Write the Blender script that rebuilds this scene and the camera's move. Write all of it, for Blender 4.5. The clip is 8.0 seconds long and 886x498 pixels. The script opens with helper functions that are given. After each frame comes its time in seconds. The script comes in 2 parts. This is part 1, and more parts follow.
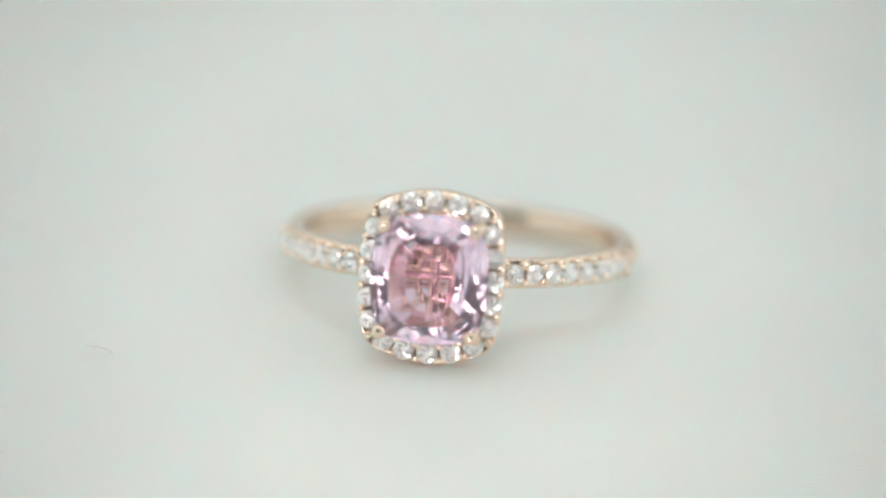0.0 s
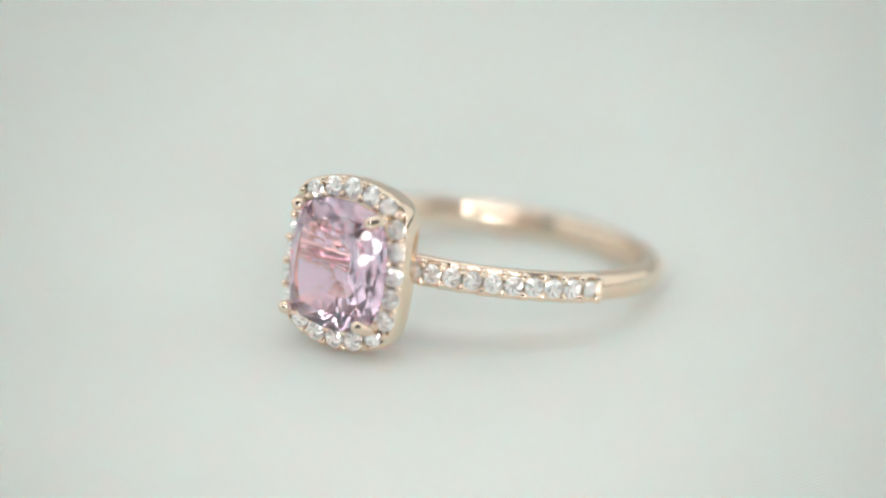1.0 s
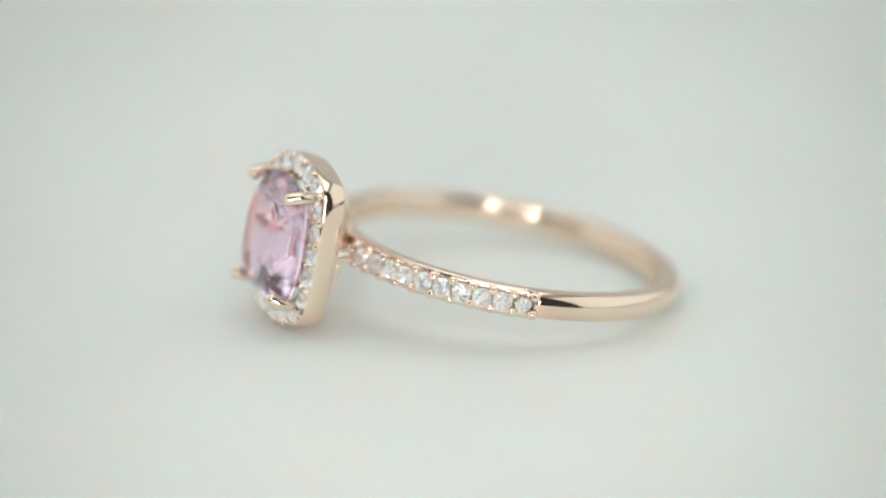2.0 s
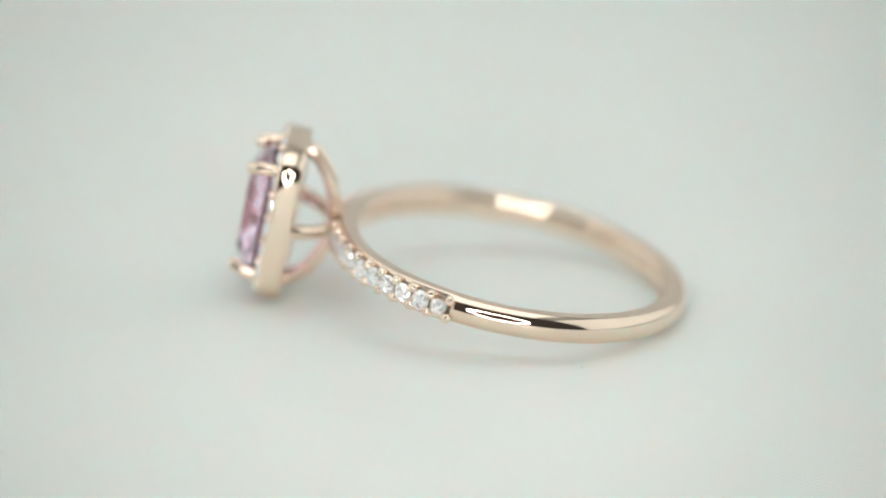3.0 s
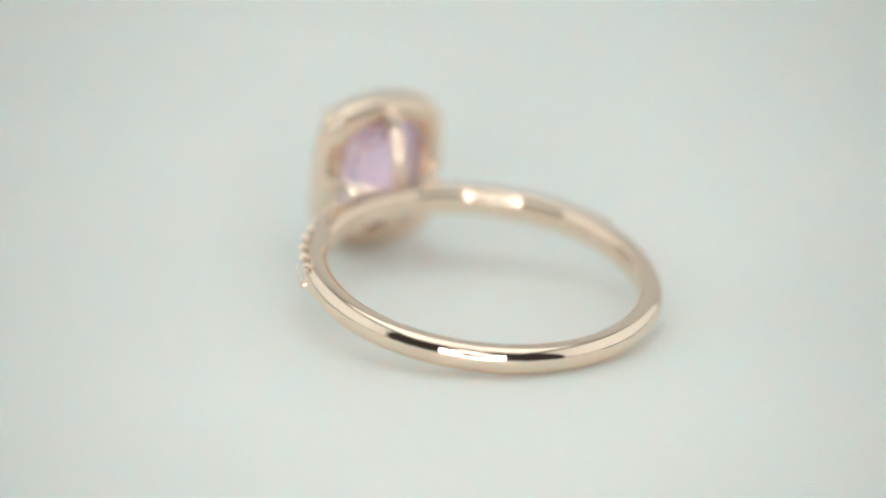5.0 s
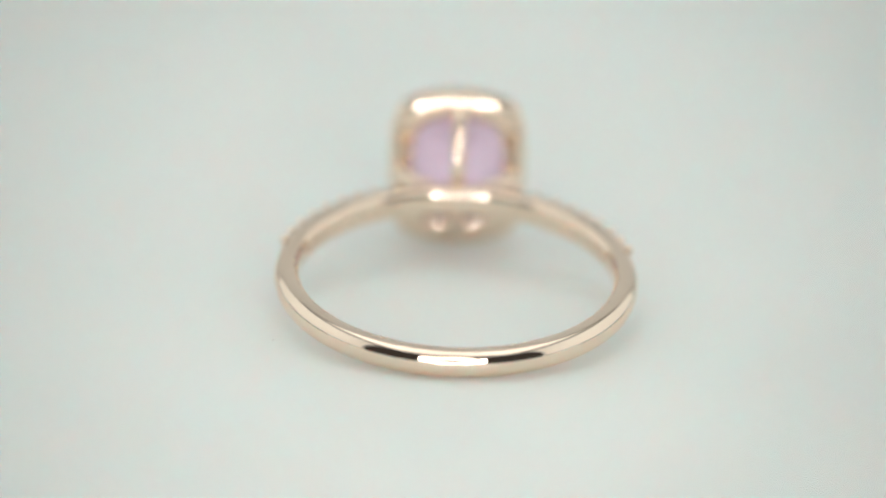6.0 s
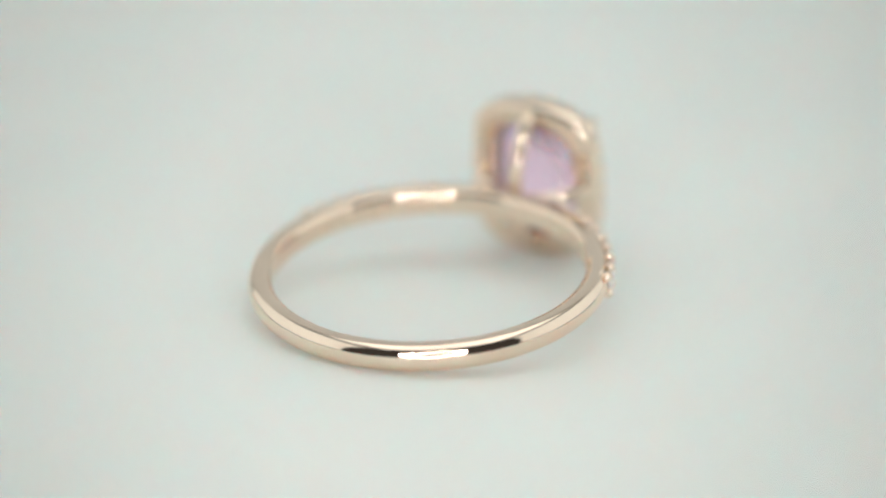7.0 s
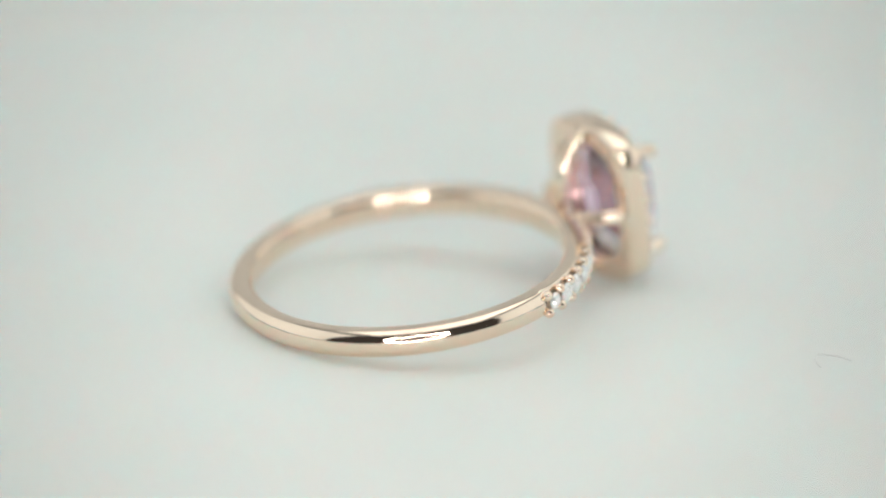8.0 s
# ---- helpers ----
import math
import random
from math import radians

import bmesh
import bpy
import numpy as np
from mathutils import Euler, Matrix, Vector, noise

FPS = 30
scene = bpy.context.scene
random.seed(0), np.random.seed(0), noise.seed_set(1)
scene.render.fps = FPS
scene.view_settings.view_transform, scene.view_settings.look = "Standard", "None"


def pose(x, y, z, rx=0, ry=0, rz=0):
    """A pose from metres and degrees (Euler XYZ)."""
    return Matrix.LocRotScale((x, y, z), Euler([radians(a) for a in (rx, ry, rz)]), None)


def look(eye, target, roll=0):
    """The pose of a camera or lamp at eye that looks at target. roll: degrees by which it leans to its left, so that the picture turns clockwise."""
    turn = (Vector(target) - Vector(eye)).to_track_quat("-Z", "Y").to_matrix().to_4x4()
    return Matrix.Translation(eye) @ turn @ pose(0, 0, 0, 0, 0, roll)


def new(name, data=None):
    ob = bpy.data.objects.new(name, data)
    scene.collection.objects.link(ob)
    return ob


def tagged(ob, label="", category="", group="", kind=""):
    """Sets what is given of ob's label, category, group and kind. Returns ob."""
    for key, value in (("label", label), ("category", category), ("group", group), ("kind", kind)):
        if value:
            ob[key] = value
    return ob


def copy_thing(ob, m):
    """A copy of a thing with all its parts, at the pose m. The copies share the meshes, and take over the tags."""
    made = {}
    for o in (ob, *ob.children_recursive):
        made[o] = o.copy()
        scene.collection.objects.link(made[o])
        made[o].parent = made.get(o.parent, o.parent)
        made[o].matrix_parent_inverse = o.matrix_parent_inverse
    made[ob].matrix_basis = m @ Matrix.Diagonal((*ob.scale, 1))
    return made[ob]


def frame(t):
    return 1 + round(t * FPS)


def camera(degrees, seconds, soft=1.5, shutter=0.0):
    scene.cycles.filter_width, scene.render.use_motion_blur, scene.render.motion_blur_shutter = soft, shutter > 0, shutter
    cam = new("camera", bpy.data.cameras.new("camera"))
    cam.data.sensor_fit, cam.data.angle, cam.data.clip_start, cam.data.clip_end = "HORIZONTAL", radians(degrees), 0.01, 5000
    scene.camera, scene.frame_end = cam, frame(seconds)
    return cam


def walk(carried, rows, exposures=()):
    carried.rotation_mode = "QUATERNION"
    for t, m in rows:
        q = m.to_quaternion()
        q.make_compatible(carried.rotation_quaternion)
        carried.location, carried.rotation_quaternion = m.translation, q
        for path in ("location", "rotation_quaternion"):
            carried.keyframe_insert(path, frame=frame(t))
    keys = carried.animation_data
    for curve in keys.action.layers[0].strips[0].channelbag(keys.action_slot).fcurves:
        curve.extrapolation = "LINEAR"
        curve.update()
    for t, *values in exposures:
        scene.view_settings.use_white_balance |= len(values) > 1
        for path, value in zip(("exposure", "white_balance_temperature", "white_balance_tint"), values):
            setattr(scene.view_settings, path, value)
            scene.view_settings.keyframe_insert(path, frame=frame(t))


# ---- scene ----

# ---- camera: a macro lens on a stand, still ----
MM = 0.001
ELEV, DIST = radians(19.17), 0.26375
AIM = Vector((-0.00066, 0.0, 0.002823))
EYE = AIM + Vector((0.0, -DIST * math.cos(ELEV), DIST * math.sin(ELEV)))
CAM_POSE = look(EYE, AIM, 2.0)
cam = camera(10.224, 8.0, soft=2.0)
cam.data.dof.use_dof = True
cam.data.dof.focus_distance = 0.2562
cam.data.dof.aperture_fstop = 13.0
walk(cam, [(0.0, CAM_POSE), (8.0, CAM_POSE)], exposures=[(0.0, 0.0), (8.0, 0.0)])


# ---- world and lamps ----
world = bpy.data.worlds.new("dim_studio")
scene.world = world
world.use_nodes = True
world.node_tree.nodes["Background"].inputs[0].default_value = (0.048, 0.045, 0.043, 1)
world.node_tree.nodes["Background"].inputs[1].default_value = 1.0

PANEL_POWER = 1.18
SIDE_FILL_POWER = 0.53
RING_GLOW = 46.0
panel_light = bpy.data.lights.new("panel_lamp", "AREA")
panel_light.shape, panel_light.size, panel_light.size_y = "RECTANGLE", 0.56, 0.60
panel_light.energy = PANEL_POWER
panel_light.color = (0.928, 1.0, 0.982)
lamp = new("panel_lamp", panel_light)
lamp.matrix_basis = pose(0, 0.0, 0.640)
# added fill from both sides: brightens the stones and thins the shadows
side_fill = bpy.data.lights.new("side_fill_lamp", "AREA")
side_fill.shape, side_fill.size, side_fill.size_y = "RECTANGLE", 0.56, 0.70
side_fill.energy = SIDE_FILL_POWER
side_fill.color = (0.928, 1.0, 0.982)
for side in (-1, 1):
    lamp = new("side_fill_lamp", side_fill)
    lamp.matrix_basis = pose(side * 0.385, 0.08, 0.31, 0, side * 90, 0)


# ---- materials ----
def material(name):
    m = bpy.data.materials.new(name)
    m.use_nodes = True
    nt = m.node_tree
    return m, nt, nt.nodes["Principled BSDF"]


def gold(name, colour, rough, bump=0.02):
    m, nt, b = material(name)
    co = nt.nodes.new("ShaderNodeTexCoord")
    n1 = nt.nodes.new("ShaderNodeTexNoise")
    n1.inputs["Scale"].default_value = 900
    n1.inputs["Detail"].default_value = 4
    n2 = nt.nodes.new("ShaderNodeTexNoise")
    n2.inputs["Scale"].default_value = 160
    ramp = nt.nodes.new("ShaderNodeMix")
    ramp.data_type = "RGBA"
    ramp.inputs["A"].default_value = (*colour, 1)
    ramp.inputs["B"].default_value = (colour[0] * 0.96, colour[1] * 0.92, colour[2] * 0.88, 1)
    mr = nt.nodes.new("ShaderNodeMapRange")
    mr.inputs["To Min"].default_value, mr.inputs["To Max"].default_value = rough * 0.7, rough * 1.5
    bp = nt.nodes.new("ShaderNodeBump")
    bp.inputs["Strength"].default_value, bp.inputs["Distance"].default_value = bump, 0.00005
    for n in (n1, n2):
        nt.links.new(co.outputs["Object"], n.inputs["Vector"])
    nt.links.new(n2.outputs["Fac"], ramp.inputs["Factor"])
    nt.links.new(n1.outputs["Fac"], mr.inputs["Value"])
    nt.links.new(n1.outputs["Fac"], bp.inputs["Height"])
    nt.links.new(ramp.outputs["Result"], b.inputs["Base Color"])
    nt.links.new(mr.outputs["Result"], b.inputs["Roughness"])
    nt.links.new(bp.outputs["Normal"], b.inputs["Normal"])
    b.inputs["Metallic"].default_value = 1
    return m


def gem(name, colour, ior, rough=0.0, clear=1.0):
    m, nt, b = material(name)
    b.inputs["Base Color"].default_value = (*colour, 1)
    b.inputs["Transmission Weight"].default_value = clear
    b.inputs["IOR"].default_value = ior
    b.inputs["Roughness"].default_value = rough
    return m


def matte(name, c1, c2, rough, scale, bump=0.0, bump_scale=2000.0, distance=0.0001):
    m, nt, b = material(name)
    co = nt.nodes.new("ShaderNodeTexCoord")
    n1 = nt.nodes.new("ShaderNodeTexNoise")
    n1.inputs["Scale"].default_value, n1.inputs["Detail"].default_value = scale, 5
    mr = nt.nodes.new("ShaderNodeMapRange")
    mr.inputs["From Min"].default_value, mr.inputs["From Max"].default_value = 0.35, 0.65
    mix = nt.nodes.new("ShaderNodeMix")
    mix.data_type = "RGBA"
    mix.inputs["A"].default_value, mix.inputs["B"].default_value = (*c1, 1), (*c2, 1)
    nt.links.new(co.outputs["Object"], n1.inputs["Vector"])
    nt.links.new(n1.outputs["Fac"], mr.inputs["Value"])
    nt.links.new(mr.outputs["Result"], mix.inputs["Factor"])
    nt.links.new(mix.outputs["Result"], b.inputs["Base Color"])
    b.inputs["Roughness"].default_value = rough
    if bump:
        n2 = nt.nodes.new("ShaderNodeTexNoise")
        n2.inputs["Scale"].default_value, n2.inputs["Detail"].default_value = bump_scale, 6
        bp = nt.nodes.new("ShaderNodeBump")
        bp.inputs["Strength"].default_value, bp.inputs["Distance"].default_value = bump, distance
        nt.links.new(co.outputs["Object"], n2.inputs["Vector"])
        nt.links.new(n2.outputs["Fac"], bp.inputs["Height"])
        nt.links.new(bp.outputs["Normal"], b.inputs["Normal"])
    return m


def glow(name, colour, strength):
    m, nt, b = material(name)
    b.inputs["Base Color"].default_value = (*colour, 1)
    b.inputs["Emission Color"].default_value = (*colour, 1)
    b.inputs["Emission Strength"].default_value = strength
    return m


ROSE_GOLD = gold("rose_gold", (0.91, 0.76, 0.63), 0.038)
BEAD_GOLD = gold("bead_gold", (0.94, 0.80, 0.68), 0.22)
# part mirror, part matte white: stands in for the sparkle inside a diamond
DIAMOND = gem("diamond", (0.98, 0.965, 0.955), 2.4, 0.03, 0.25)
DIAMOND.node_tree.nodes["Principled BSDF"].inputs["Metallic"].default_value = 0.45
PINK_GEM = gem("pink_sapphire", (0.998, 0.755, 0.945), 1.70, 0.0, 0.96)
TABLE_WHITE = matte("white_acrylic", (0.80, 0.825, 0.81), (0.775, 0.80, 0.785), 0.55, 45, 0.05, 900)
# opal plastic: light spreads a few millimetres inside it
table_shader = TABLE_WHITE.node_tree.nodes["Principled BSDF"]
table_shader.inputs["Subsurface Weight"].default_value = 1.0
table_shader.inputs["Subsurface Radius"].default_value = (1.0, 0.6, 0.55)
table_shader.inputs["Subsurface Scale"].default_value = 0.006
FABRIC = matte("white_fabric", (0.80, 0.80, 0.79), (0.74, 0.74, 0.73), 0.9, 30, 0.3, 1500)
FIBRE = matte("grey_fibre", (0.62, 0.62, 0.63), (0.55, 0.55, 0.56), 0.8, 400)
HOUSING = matte("black_plastic", (0.02, 0.02, 0.021), (0.03, 0.03, 0.03), 0.45, 200)
DESK = matte("dark_desk", (0.05, 0.045, 0.04), (0.07, 0.06, 0.05), 0.5, 12)
LED = glow("led_ring", (1.0, 0.97, 0.93), RING_GLOW)


# ---- mesh helpers ----
def mesh_of(name, bm, mat, smooth=False):
    me = bpy.data.meshes.new(name)
    bmesh.ops.recalc_face_normals(bm, faces=bm.faces)
    bm.to_mesh(me)
    bm.free()
    for p in me.polygons:
        p.use_smooth = smooth
    me.materials.append(mat)
    return me


def part(name, data, parent, m=None, label=""):
    """Link a mesh as one part under a thing or under a part."""
    ob = new(name, data)
    ob.parent = parent
    ob.matrix_basis = m if m else Matrix()
    if label:
        tagged(ob, label)
    return ob


def thing(name, label, category, kind="", group=""):
    return tagged(new(name), label, category, group, kind)


def lattice(bm, rows, close_u=True, close_v=True):
    """Quads over a grid of points."""
    vs = [[bm.verts.new(p) for p in row] for row in rows]
    nu, nv = len(vs), len(vs[0])
    for i in range(nu if close_u else nu - 1):
        for j in range(nv if close_v else nv - 1):
            i2, j2 = (i + 1) % nu, (j + 1) % nv
            bm.faces.new((vs[i][j], vs[i2][j], vs[i2][j2], vs[i][j2]))
    return vs


def box(bm, cx, cy, cz, sx, sy, sz):
    bmesh.ops.create_cube(bm, size=1, matrix=Matrix.LocRotScale((cx, cy, cz), None, (sx, sy, sz)))


def tube(points, radii, seg=12, caps=True):
    """A round bar along points, with a radius (or two) at each."""
    bm = bmesh.new()
    pts = [Vector(p) for p in points]
    rows = []
    side = None
    for i, p in enumerate(pts):
        d = (pts[min(i + 1, len(pts) - 1)] - pts[max(i - 1, 0)]).normalized()
        if side is None:
            side = d.orthogonal().normalized()
        side = (side - d * side.dot(d)).normalized()
        up = d.cross(side)
        rows.append([p + (side * math.cos(a) + up * math.sin(a)) * radii[i]
                     for a in (2 * math.pi * k / seg for k in range(seg))])
    vs = lattice(bm, rows, False, True)
    if caps:
        bm.faces.new(vs[0])
        bm.faces.new(vs[-1])
    return bm


def superpoint(a, b, n, ang):
    c, s = math.cos(ang), math.sin(ang)
    r = (abs(c / a) ** n + abs(s / b) ** n) ** (-1 / n)
    return r * c, r * s


# ---- the setting: turntable in a white light tent on a desk ----
def build_tent():
    bm = bmesh.new()
    box(bm, 0, 0.02, -0.065, 2.4, 1.6, 0.04)
    desk = tagged(new("desk", mesh_of("desk", bm, DESK)), "dark desk under the white light tent", "desk", kind="structure")
    for name, c, s in (("floor", (0, 0.08, -0.038), (0.84, 0.80, 0.008)),
                       ("wall_back", (0, 0.476, 0.32), (0.84, 0.008, 0.70)),
                       ("wall_left", (-0.416, 0.08, 0.32), (0.008, 0.78, 0.70)),
                       ("wall_right", (0.416, 0.08, 0.32), (0.008, 0.78, 0.70)),
                       ("ceiling", (0, 0.08, 0.676), (0.84, 0.80, 0.008))):
        bm = bmesh.new()
        box(bm, *c, *s)
        bmesh.ops.bevel(bm, geom=bm.edges[:], offset=0.002, segments=2, affect="EDGES")
        tagged(new(name, mesh_of(name, bm, FABRIC)), "plain white fabric panel of a light tent", "tent panel", kind="structure")
    light = thing("led_panel", "square white ceiling light panel above the turntable", "light panel")
    light.location = (0, 0.0, 0.672)
    bm = bmesh.new()
    box(bm, 0, 0, -0.014, 0.59, 0.63, 0.028)
    bmesh.ops.bevel(bm, geom=bm.edges[:], offset=0.004, segments=2, affect="EDGES")
    part("housing", mesh_of("panel_housing", bm, FABRIC), light)
    # unseen bodies added behind the two side fill lamps
    softbox = thing("softbox", "added flat white fill softbox along the light tent wall", "softbox", group="side softboxes")
    bm = bmesh.new()
    box(bm, 0, 0, 0.31, 0.022, 0.74, 0.60)
    bmesh.ops.bevel(bm, geom=bm.edges[:], offset=0.004, segments=2, affect="EDGES")
    part("housing", mesh_of("fill_box_housing", bm, FABRIC), softbox)
    bm = bmesh.new()
    box(bm, 0, 0, -0.012, 0.020, 0.30, 0.044)
    part("foot", mesh_of("fill_box_foot", bm, HOUSING), softbox, label="black plastic foot")
    softbox.location = (-0.399, 0.08, 0)
    copy_thing(softbox, pose(0.399, 0.08, 0))


def build_turntable():
    table = thing("turntable", "round matte white rotating display turntable", "turntable")
    bm = bmesh.new()
    prof = [(0.0001, -0.012), (0.155, -0.012), (0.1575, -0.010), (0.158, -0.006), (0.1575, -0.002), (0.155, 0.0), (0.06, 0.0), (0.0001, 0.0)]
    lattice(bm, [[(r * math.cos(a), r * math.sin(a), z) for r, z in prof]
                 for a in (2 * math.pi * k / 96 for k in range(96))], True, False)
    me = mesh_of("turntable_disc", bm, TABLE_WHITE, False)
    part("disc", me, table)
    bm = bmesh.new()
    prof = [(0.0001, -0.034), (0.09, -0.034), (0.09, -0.020), (0.07, -0.013), (0.0001, -0.013)]
    lattice(bm, [[(r * math.cos(a), r * math.sin(a), z) for r, z in prof]
                 for a in (2 * math.pi * k / 48 for k in range(48))], True, False)
    part("base", mesh_of("turntable_base", bm, FABRIC, False), table)
    return table


def build_ring_light():
    light = thing("ring_light", "round ring light mounted around the camera lens", "ring light")
    light.matrix_basis = CAM_POSE.copy()
    rm = 0.085
    bm = bmesh.new()
    lattice(bm, [[((rm + 0.0027 * math.cos(v)) * math.cos(u), (rm + 0.0027 * math.cos(v)) * math.sin(u), 0.004 * math.sin(v))
                  for v in (2 * math.pi * k / 10 for k in range(10))]
                 for u in (2 * math.pi * k / 64 for k in range(64))])
    part("diffuser", mesh_of("diffuser", bm, LED, True), light, label="glowing white ring diffuser")
    bm = bmesh.new()
    lattice(bm, [[(r * math.cos(u), r * math.sin(u), z) for r, z in
                  ((0.075, 0.002), (0.095, 0.002), (0.095, 0.022), (0.075, 0.022))]
                 for u in (2 * math.pi * k / 64 for k in range(64))])
    part("housing", mesh_of("ring_housing", bm, HOUSING, False), light, label="black plastic housing")


def build_lens_vignette():
    """An unseen short black hood, added before the lens so its rim shades the picture's corners."""
    lens = thing("vignette_hood", "black hood added before the lens to darken the picture corners", "lens")
    lens.matrix_basis = CAM_POSE.copy()
    bm = bmesh.new()
    prof = [(0.0105, -0.030), (0.0090, -0.050), (0.0086, -0.0505), (0.0091, -0.052), (0.0125, -0.052), (0.0135, -0.051), (0.0155, -0.030)]
    lattice(bm, [[(r * math.cos(u), r * math.sin(u), z) for r, z in prof]
                 for u in (2 * math.pi * k / 64 for k in range(64))])
    part("hood", mesh_of("lens_hood", bm, HOUSING, False), lens)


# ---- the ring, in millimetres: head towards -y, finger axis along z ----
RING_POSE = pose(-0.048 * MM, 2.933 * MM, 2.218 * MM, -9.447, 0, 0)
R_OUT, HALF_T, HALF_W = 9.6, 0.641, 0.752
PAVE_END = radians(72.9)
HEAD_X, HEAD_Z = -0.06, 0.28


def smoothstep(a, b, x):
    x = min(1, max(0, (x - a) / (b - a)))
    return x * x * (3 - 2 * x)


def build_band(ring):
    bm = bmesh.new()
    rows, nu = [], 240
    rm = R_OUT - HALF_T
    for i in range(nu):
        u = -math.pi + 2 * math.pi * i / nu
        pave = 1 - smoothstep(PAVE_END - 0.012, PAVE_END + 0.012, abs(u))
        row = []
        outer = []
        # rounded outer face, blending into a flat grooved one along the stones
        for k in range(21):
            v = -math.pi / 2 + math.pi * k / 20
            z = HALF_W * math.sin(v)
            r = HALF_T * math.cos(v)
            zf = HALF_W * max(-1, min(1, 1.12 * math.sin(v)))
            rf = 0.58 * HALF_T if 0 < k < 20 else 0.0
            if 6 <= k <= 14:
                zf = 0.47 * (k - 10) / 4
                rf = (0.58 - 0.9 * (1 - ((k - 10) / 4) ** 2)) * HALF_T
            elif k in (5, 15):
                zf = 0.49 * (1 if k > 10 else -1)
            elif 0 < k < 20:
                w = (abs(k - 10) - 6) / 3
                zf = (0.53 + 0.24 * w) * (1 if k > 10 else -1)
                rf = (0.58 - 0.14 * w * w) * HALF_T
            outer.append((r + (rf - r) * pave, z + (zf - z) * pave))
        inner = []
        for k in range(1, 12):
            v = math.pi / 2 + math.pi * k / 12
            c, s = math.cos(v), math.sin(v)
            q = (abs(c) ** 4 + abs(s) ** 4) ** (-1 / 4)
            inner.append((HALF_T * q * c, HALF_W * q * s))
        for dr, dz in outer + inner:
            row.append(Vector(((rm + dr) * math.sin(u), -(rm + dr) * math.cos(u), dz)) * MM)
        rows.append(row)
    lattice(bm, rows)
    me = mesh_of("band", bm, ROSE_GOLD, True)
    me.materials.append(BEAD_GOLD)
    across = 32
    for i in range(nu):
        if abs(-math.pi + 2 * math.pi * (i + 0.5) / nu) < PAVE_END:
            for k in range(1, 19):
                me.polygons[i * across + k].material_index = 1
    band = part("band", me, ring, RING_POSE, "polished rose gold band")
    # stones and beads along the front of each shoulder
    step = radians(6.52)
    for side in (1, -1):
        for k in range(10):
            u = side * (radians(69.6) - k * step)
            m = frame_on_band(u, R_OUT - 0.02)
            size = 1.08 if k else 0.90
            part("diamond", SMALL_STONE, band, m @ Matrix.Scale(size * MM, 4) @ pose(0, 0, 0, random.uniform(-6, 6), random.uniform(-6, 6), random.uniform(0, 45)))
        for k in range(11):
            u = side * (radians(69.6) + step / 2 - k * step)
            for z in (-0.48, 0.48):
                m = frame_on_band(u, R_OUT - 0.05) @ Matrix.Translation((0, z * MM, 0))
                part("bead", BEAD, band, m @ Matrix.Scale(0.285 * MM, 4))
        # small openings under the stones, seen on the inner face
        for k in range(8):
            u = side * (radians(69.6) - k * step)
            out = Vector((math.sin(u), -math.cos(u), 0))
            m = Matrix.Translation(out * (R_OUT - 2 * HALF_T - 0.005) * MM) @ Matrix((Vector((0, 0, 1)).cross(out), Vector((0, 0, 1)), out)).transposed().to_4x4()
            part("rim", HOLE_RIM, band, m @ Matrix.Scale(MM, 4))
    return band


def frame_on_band(u, r):
    """Local frame on the outer face: +Z outwards, +Y along the finger axis."""
    out = Vector((math.sin(u), -math.cos(u), 0))
    up = Vector((0, 0, 1))
    x = up.cross(out)
    m = Matrix((x, up, out)).transposed().to_4x4()
    return Matrix.Translation(out * r * MM) @ m


def brilliant(n=12):
    """A round brilliant of diameter 1, seen towards +Z, its girdle at z = 0: facets that turn in and out like a star, a
    relief that imitates inner reflections.
    """
    bm = bmesh.new()
    rings = [(0.11, (0.150, 0.150)), (0.27, (0.205, 0.125)), (0.41, (0.085, 0.140)), (0.5, (0.025, 0.025)),
             (0.5, (-0.025, -0.025)), (0.26, (-0.223, -0.223)), (0.03, (-0.42, -0.42))]
    rows = [[bm.verts.new((r * math.cos(a), r * math.sin(a), z[k % 2]))
             for k, a in enumerate(2 * math.pi * j / n for j in range(n))] for r, z in rings]
    for p, q in zip(rows, rows[1:]):
        for k in range(n):
            j = (k + 1) % n
            bm.faces.new((p[k], q[k], q[j]))
            bm.faces.new((p[k], q[j], p[j]))
    bm.faces.new(rows[0])
    bm.faces.new(rows[-1])
    return bm


def cushion(a, b, n, crown, pav):
    """A mixed-cut cushion stone: wide table, stepped long facets, table towards +Z."""
    bm = bmesh.new()
    corner = [10, 32, 45, 58, 80]
    angles = [q + c for q in (0, 90, 180, 270) for c in corner]
    levels = ((0.66, 0.68, crown, 0), (0.86, 0.86, crown * 0.56, 1), (1.0, 1.0, 0.07, 0), (1.0, 1.0, -0.07, 0),
              (0.42, 0.52, -pav * 0.80, 1), (0.16, 0.28, -pav, 0))
    between = [(p + q) / 2 for p, q in zip(angles, angles[1:] + [angles[0] + 360])]
    for sx, sy, z, shifted in levels:
        for ang in (between if shifted else angles):
            x, y = superpoint(a * sx, b * sy, n, radians(ang))
            bm.verts.new((x, y, z))
    bmesh.ops.convex_hull(bm, input=bm.verts)
    return bm


def head_frame(x, z, y):
    """Frame on the head: +Z towards the viewer of the stone, +Y up the finger axis."""
    return Matrix.Translation(Vector((x + HEAD_X, y, z + HEAD_Z)) * MM) @ Matrix(((1, 0, 0), (0, 0, -1), (0, 1, 0))).to_4x4()


HALO_A, HALO_B = 3.74, 4.52


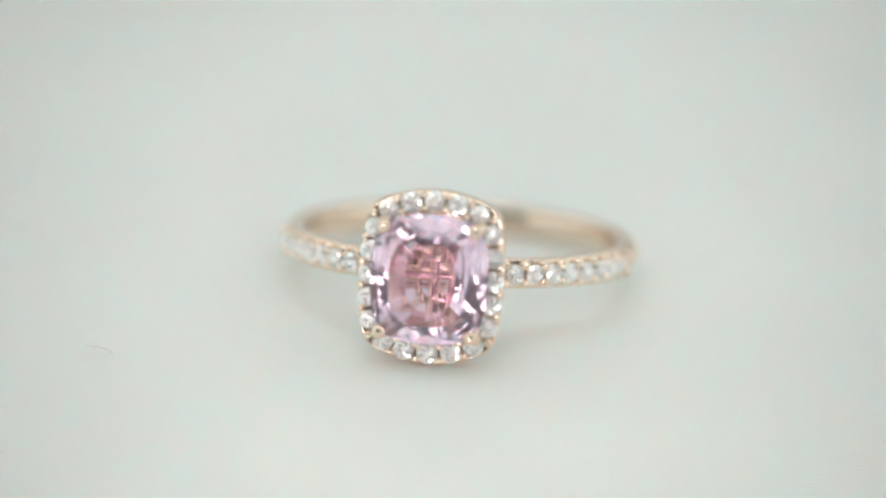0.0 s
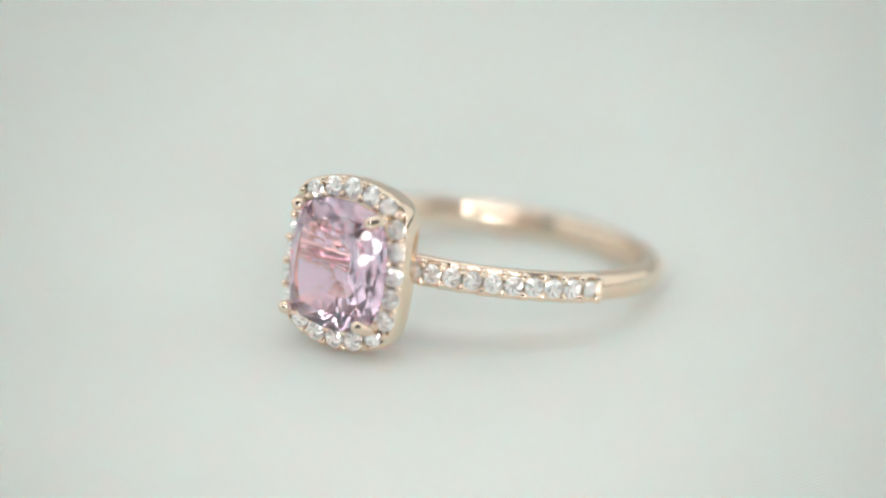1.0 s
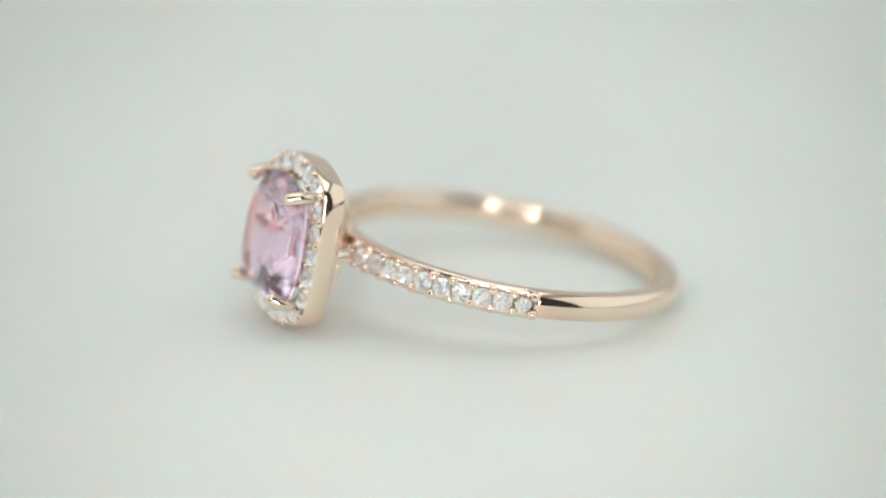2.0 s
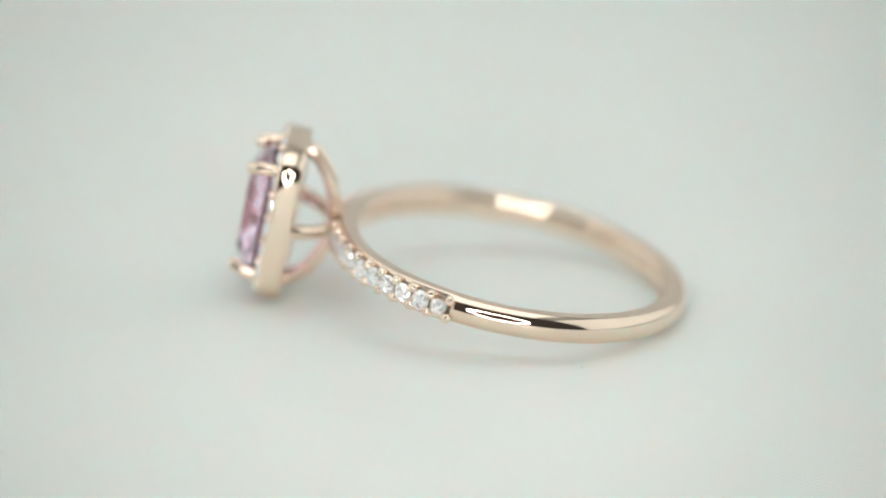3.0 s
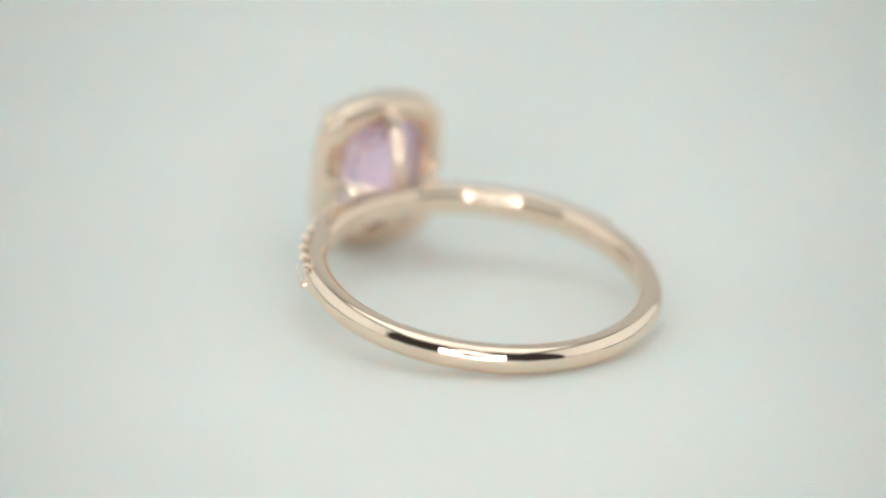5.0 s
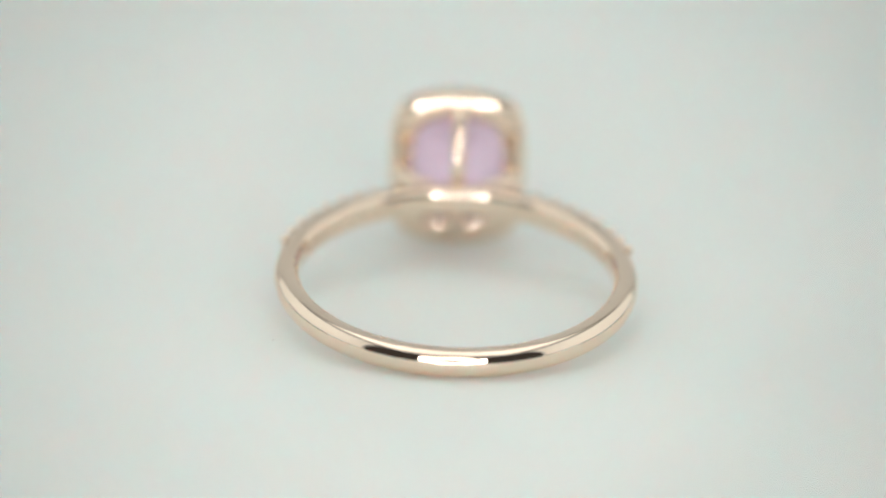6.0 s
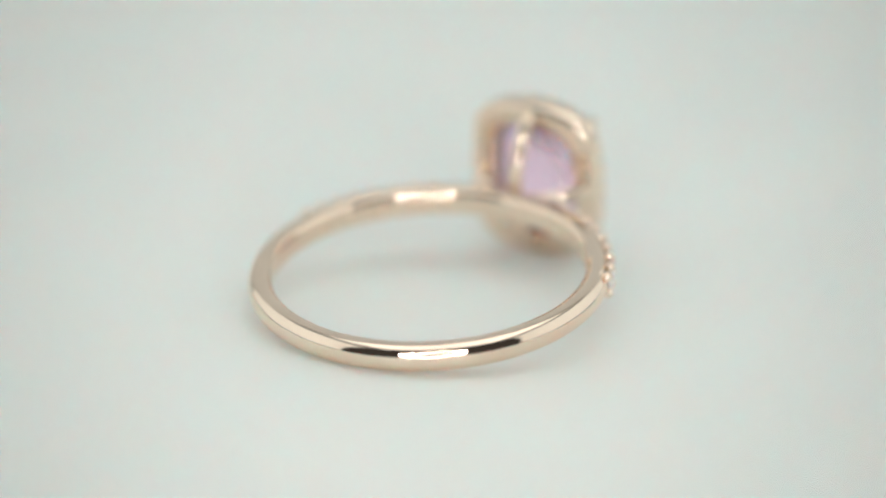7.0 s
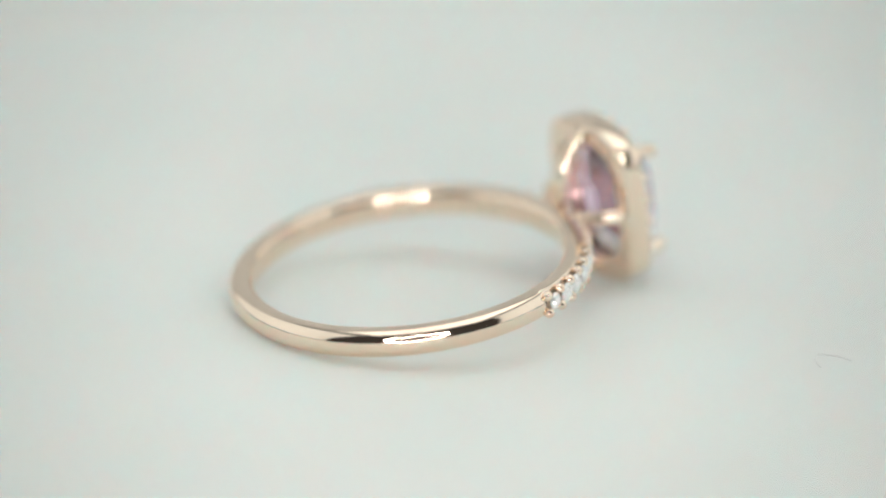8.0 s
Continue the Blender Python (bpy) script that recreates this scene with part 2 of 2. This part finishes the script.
def halo_point(inset, ang):
    """The halo's outline: bowed sides that meet in tight corners."""
    a, b = HALO_A - inset, HALO_B - inset
    c, s = math.cos(ang), math.sin(ang)
    lo, hi = 0.5, 9.0
    for _ in range(34):
        r = (lo + hi) / 2
        x, z = abs(r * c), abs(r * s)
        wx = a - 0.34 * min(1.3, z / (b * 0.82)) ** 2
        wz = b - 0.86 * min(1.3, x / (a * 0.9)) ** 2
        if (x / wx) ** 13 + (z / wz) ** 13 > 1:
            hi = r
        else:
            lo = r
    return lo * c, lo * s


HALO_FRONT, HALO_BACK = -12.95, -11.65


def build_head(ring):
    # halo frame: closed cushion outline with a channel in its front face
    bm = bmesh.new()
    prof = [(0.12, HALO_BACK), (0.03, HALO_BACK - 0.12), (0.0, -12.4), (0.0, HALO_FRONT + 0.14), (0.05, HALO_FRONT + 0.03), (0.13, HALO_FRONT),
            (0.15, HALO_FRONT + 0.06), (0.32, -12.36), (0.70, -12.36), (0.90, HALO_FRONT + 0.06), (0.95, HALO_FRONT),
            (1.00, HALO_FRONT + 0.06), (1.03, -12.5), (1.06, -11.95), (1.22, -11.80), (1.16, HALO_BACK - 0.06), (1.02, HALO_BACK)]
    rows = []
    for i in range(192):
        ang = 2 * math.pi * i / 192
        row = []
        for inset, y in prof:
            x, z = halo_point(inset, ang)
            row.append(Vector((x + HEAD_X, y, z + HEAD_Z)) * MM)
        rows.append(row)
    lattice(bm, rows)
    me = mesh_of("halo", bm, ROSE_GOLD, True)
    me.materials.append(BEAD_GOLD)
    for p in me.polygons:
        if 5 <= p.index % len(prof) <= 9:
            p.material_index = 1
    halo = part("halo", me, ring, RING_POSE, "cushion-shaped rose gold halo frame")
    # even spacing round the outline
    inset = 0.545
    line = [halo_point(inset, 2 * math.pi * i / 2000 + math.pi / 2) for i in range(2001)]
    cum = [0.0]
    for p, q in zip(line, line[1:]):
        cum.append(cum[-1] + math.dist(p, q))

    def along(s):
        s = (s % 1.0) * cum[-1]
        i = min(range(len(cum)), key=lambda j: abs(cum[j] - s))
        p, q = Vector(line[i]), Vector(line[(i + 5) % 2000])
        return p, (q - p).normalized()

    for k in range(20):
        p, d = along(k / 20)
        m = head_frame(p.x, p.y, -12.93)
        part("diamond", SMALL_STONE, halo, m @ Matrix.Scale(1.16 * MM, 4) @ pose(0, 0, 0, random.uniform(-7, 7), random.uniform(-7, 7), random.uniform(0, 45)))
        p, d = along((k + 0.5) / 20)
        side = Vector((-d.y, d.x))
        for w in (-0.39, 0.39):
            q = p + side * w
            part("bead", BEAD, halo, head_frame(q.x, q.y, -13.0) @ Matrix.Scale(0.225 * MM, 4))
    # the centre stone
    bm = cushion(3.03, 3.40, 3.2, 0.98, 1.76)
    part("centre_stone", mesh_of("centre_stone", bm, PINK_GEM), ring, RING_POSE @ head_frame(-0.03, -0.02, -13.45) @ Matrix.Scale(MM, 4),
         "pale pink cushion-cut gemstone")
    # four claws with round tips
    for sx in (-1, 1):
        for sz in (-1, 1):
            tip = Vector((sx * 2.34 + HEAD_X - 0.06, -14.30, sz * 2.73 + HEAD_Z))
            p1 = Vector((sx * 2.50 + HEAD_X, -13.9, sz * 2.88 + HEAD_Z))
            p2 = Vector((sx * 2.52 + HEAD_X, -13.2, sz * 2.90 + HEAD_Z))
            p3 = Vector((sx * 2.35 + HEAD_X, -12.0, sz * 2.70 + HEAD_Z))
            pts, rad = [], []
            curve = [p3, p2, p1, tip]
            rr = [0.30, 0.33, 0.35, 0.37]
            for a, b, ra, rb in zip(curve, curve[1:], rr, rr[1:]):
                for s in range(4):
                    pts.append(a.lerp(b, s / 4)), rad.append(ra + (rb - ra) * s / 4)
            end = (tip - p1).normalized()
            for s in range(7):
                w = s / 6 * math.pi / 2
                pts.append(tip + end * 0.34 * math.sin(w)), rad.append(max(0.02, 0.37 * math.cos(w)))
            bm = tube([p * MM for p in pts], [r * MM for r in rad], 14)
            part("claw_prong", mesh_of("claw_prong", bm, ROSE_GOLD, True), ring, RING_POSE)
    # basket arches from the halo's rim back to the band
    for x0, z0 in ((0, 3.75), (0, -3.75), (3.15, 0), (-3.15, 0)):
        pts, rad = [], []
        for s in range(19):
            w = s / 18 * math.pi / 2
            k, rise = math.cos(w) ** 1.12, math.sin(w) ** 1.12
            pts.append(Vector((x0 * k + HEAD_X, HALO_BACK - 0.3 + 2.3 * rise, z0 * k + HEAD_Z * k)) * MM)
            rad.append((0.42 - 0.05 * rise) * MM)
        part("basket_arch", mesh_of("basket_arch", tube(pts, rad, 12), ROSE_GOLD, True), ring, RING_POSE)


def build_ring():
    ring = thing("halo_ring", "rose gold halo ring with pale pink cushion stone and small diamonds", "ring")
    build_band(ring)
    build_head(ring)
    return ring


def build_fibre():
    """A stray curled fibre lying on the turntable."""
    pts = []
    for k in range(21):
        s = k / 20
        a = radians(-75 + 165 * s)
        pts.append(Vector((-16.9 + 0.75 * math.cos(a) - 0.9 * abs(s - 0.5) * 2, -12.3 + 1.05 * math.sin(a) , 0.045 + 0.05 * math.sin(math.pi * s))) * MM)
    bm = tube(pts, [0.018 * MM] * 21, 6)
    return tagged(new("fibre", mesh_of("fibre", bm, FIBRE, True)), "tiny curled grey fibre lying on the white turntable", "lint")


def build_dust():
    """A tiny dark speck lying on the turntable."""
    bm = bmesh.new()
    bmesh.ops.create_icosphere(bm, subdivisions=2, radius=0.05 * MM)
    for v in bm.verts:
        v.co *= 1 + 0.35 * noise.noise(v.co * 30000)
        v.co.x *= 1.5
        v.co.z *= 0.6
        v.co += Vector((9.44, 7.16, 0.028)) * MM
    return tagged(new("dust_speck", mesh_of("dust_speck", bm, FIBRE, True)), "tiny grey dust speck lying on the white turntable", "dust")


SMALL_STONE = mesh_of("small_stone", brilliant(), DIAMOND)
bm = bmesh.new()
bmesh.ops.create_icosphere(bm, subdivisions=2, radius=1)
BEAD = mesh_of("bead", bm, BEAD_GOLD, True)

bm = bmesh.new()
lattice(bm, [[((0.25 + 0.05 * math.cos(v)) * math.cos(u), (0.25 + 0.05 * math.cos(v)) * math.sin(u), 0.04 * math.sin(v))
              for v in (2 * math.pi * k / 6 for k in range(6))] for u in (2 * math.pi * k / 16 for k in range(16))])
HOLE_RIM = mesh_of("rim", bm, ROSE_GOLD, True)

build_tent()
build_ring_light()
build_lens_vignette()
turntable = build_turntable()
halo_ring = build_ring()
fibre = build_fibre()
dust_speck = build_dust()


# ---- the turntable's slow clockwise turn carries all that lies on it ----
def motions():
    rows = [(k * 0.25, pose(0, 0, 0, 0, 0, -6.503 - 28.777 * k * 0.25)) for k in range(33)]
    walk(turntable, rows)
    walk(halo_ring, rows)
    walk(fibre, rows)
    walk(dust_speck, rows)


motions()
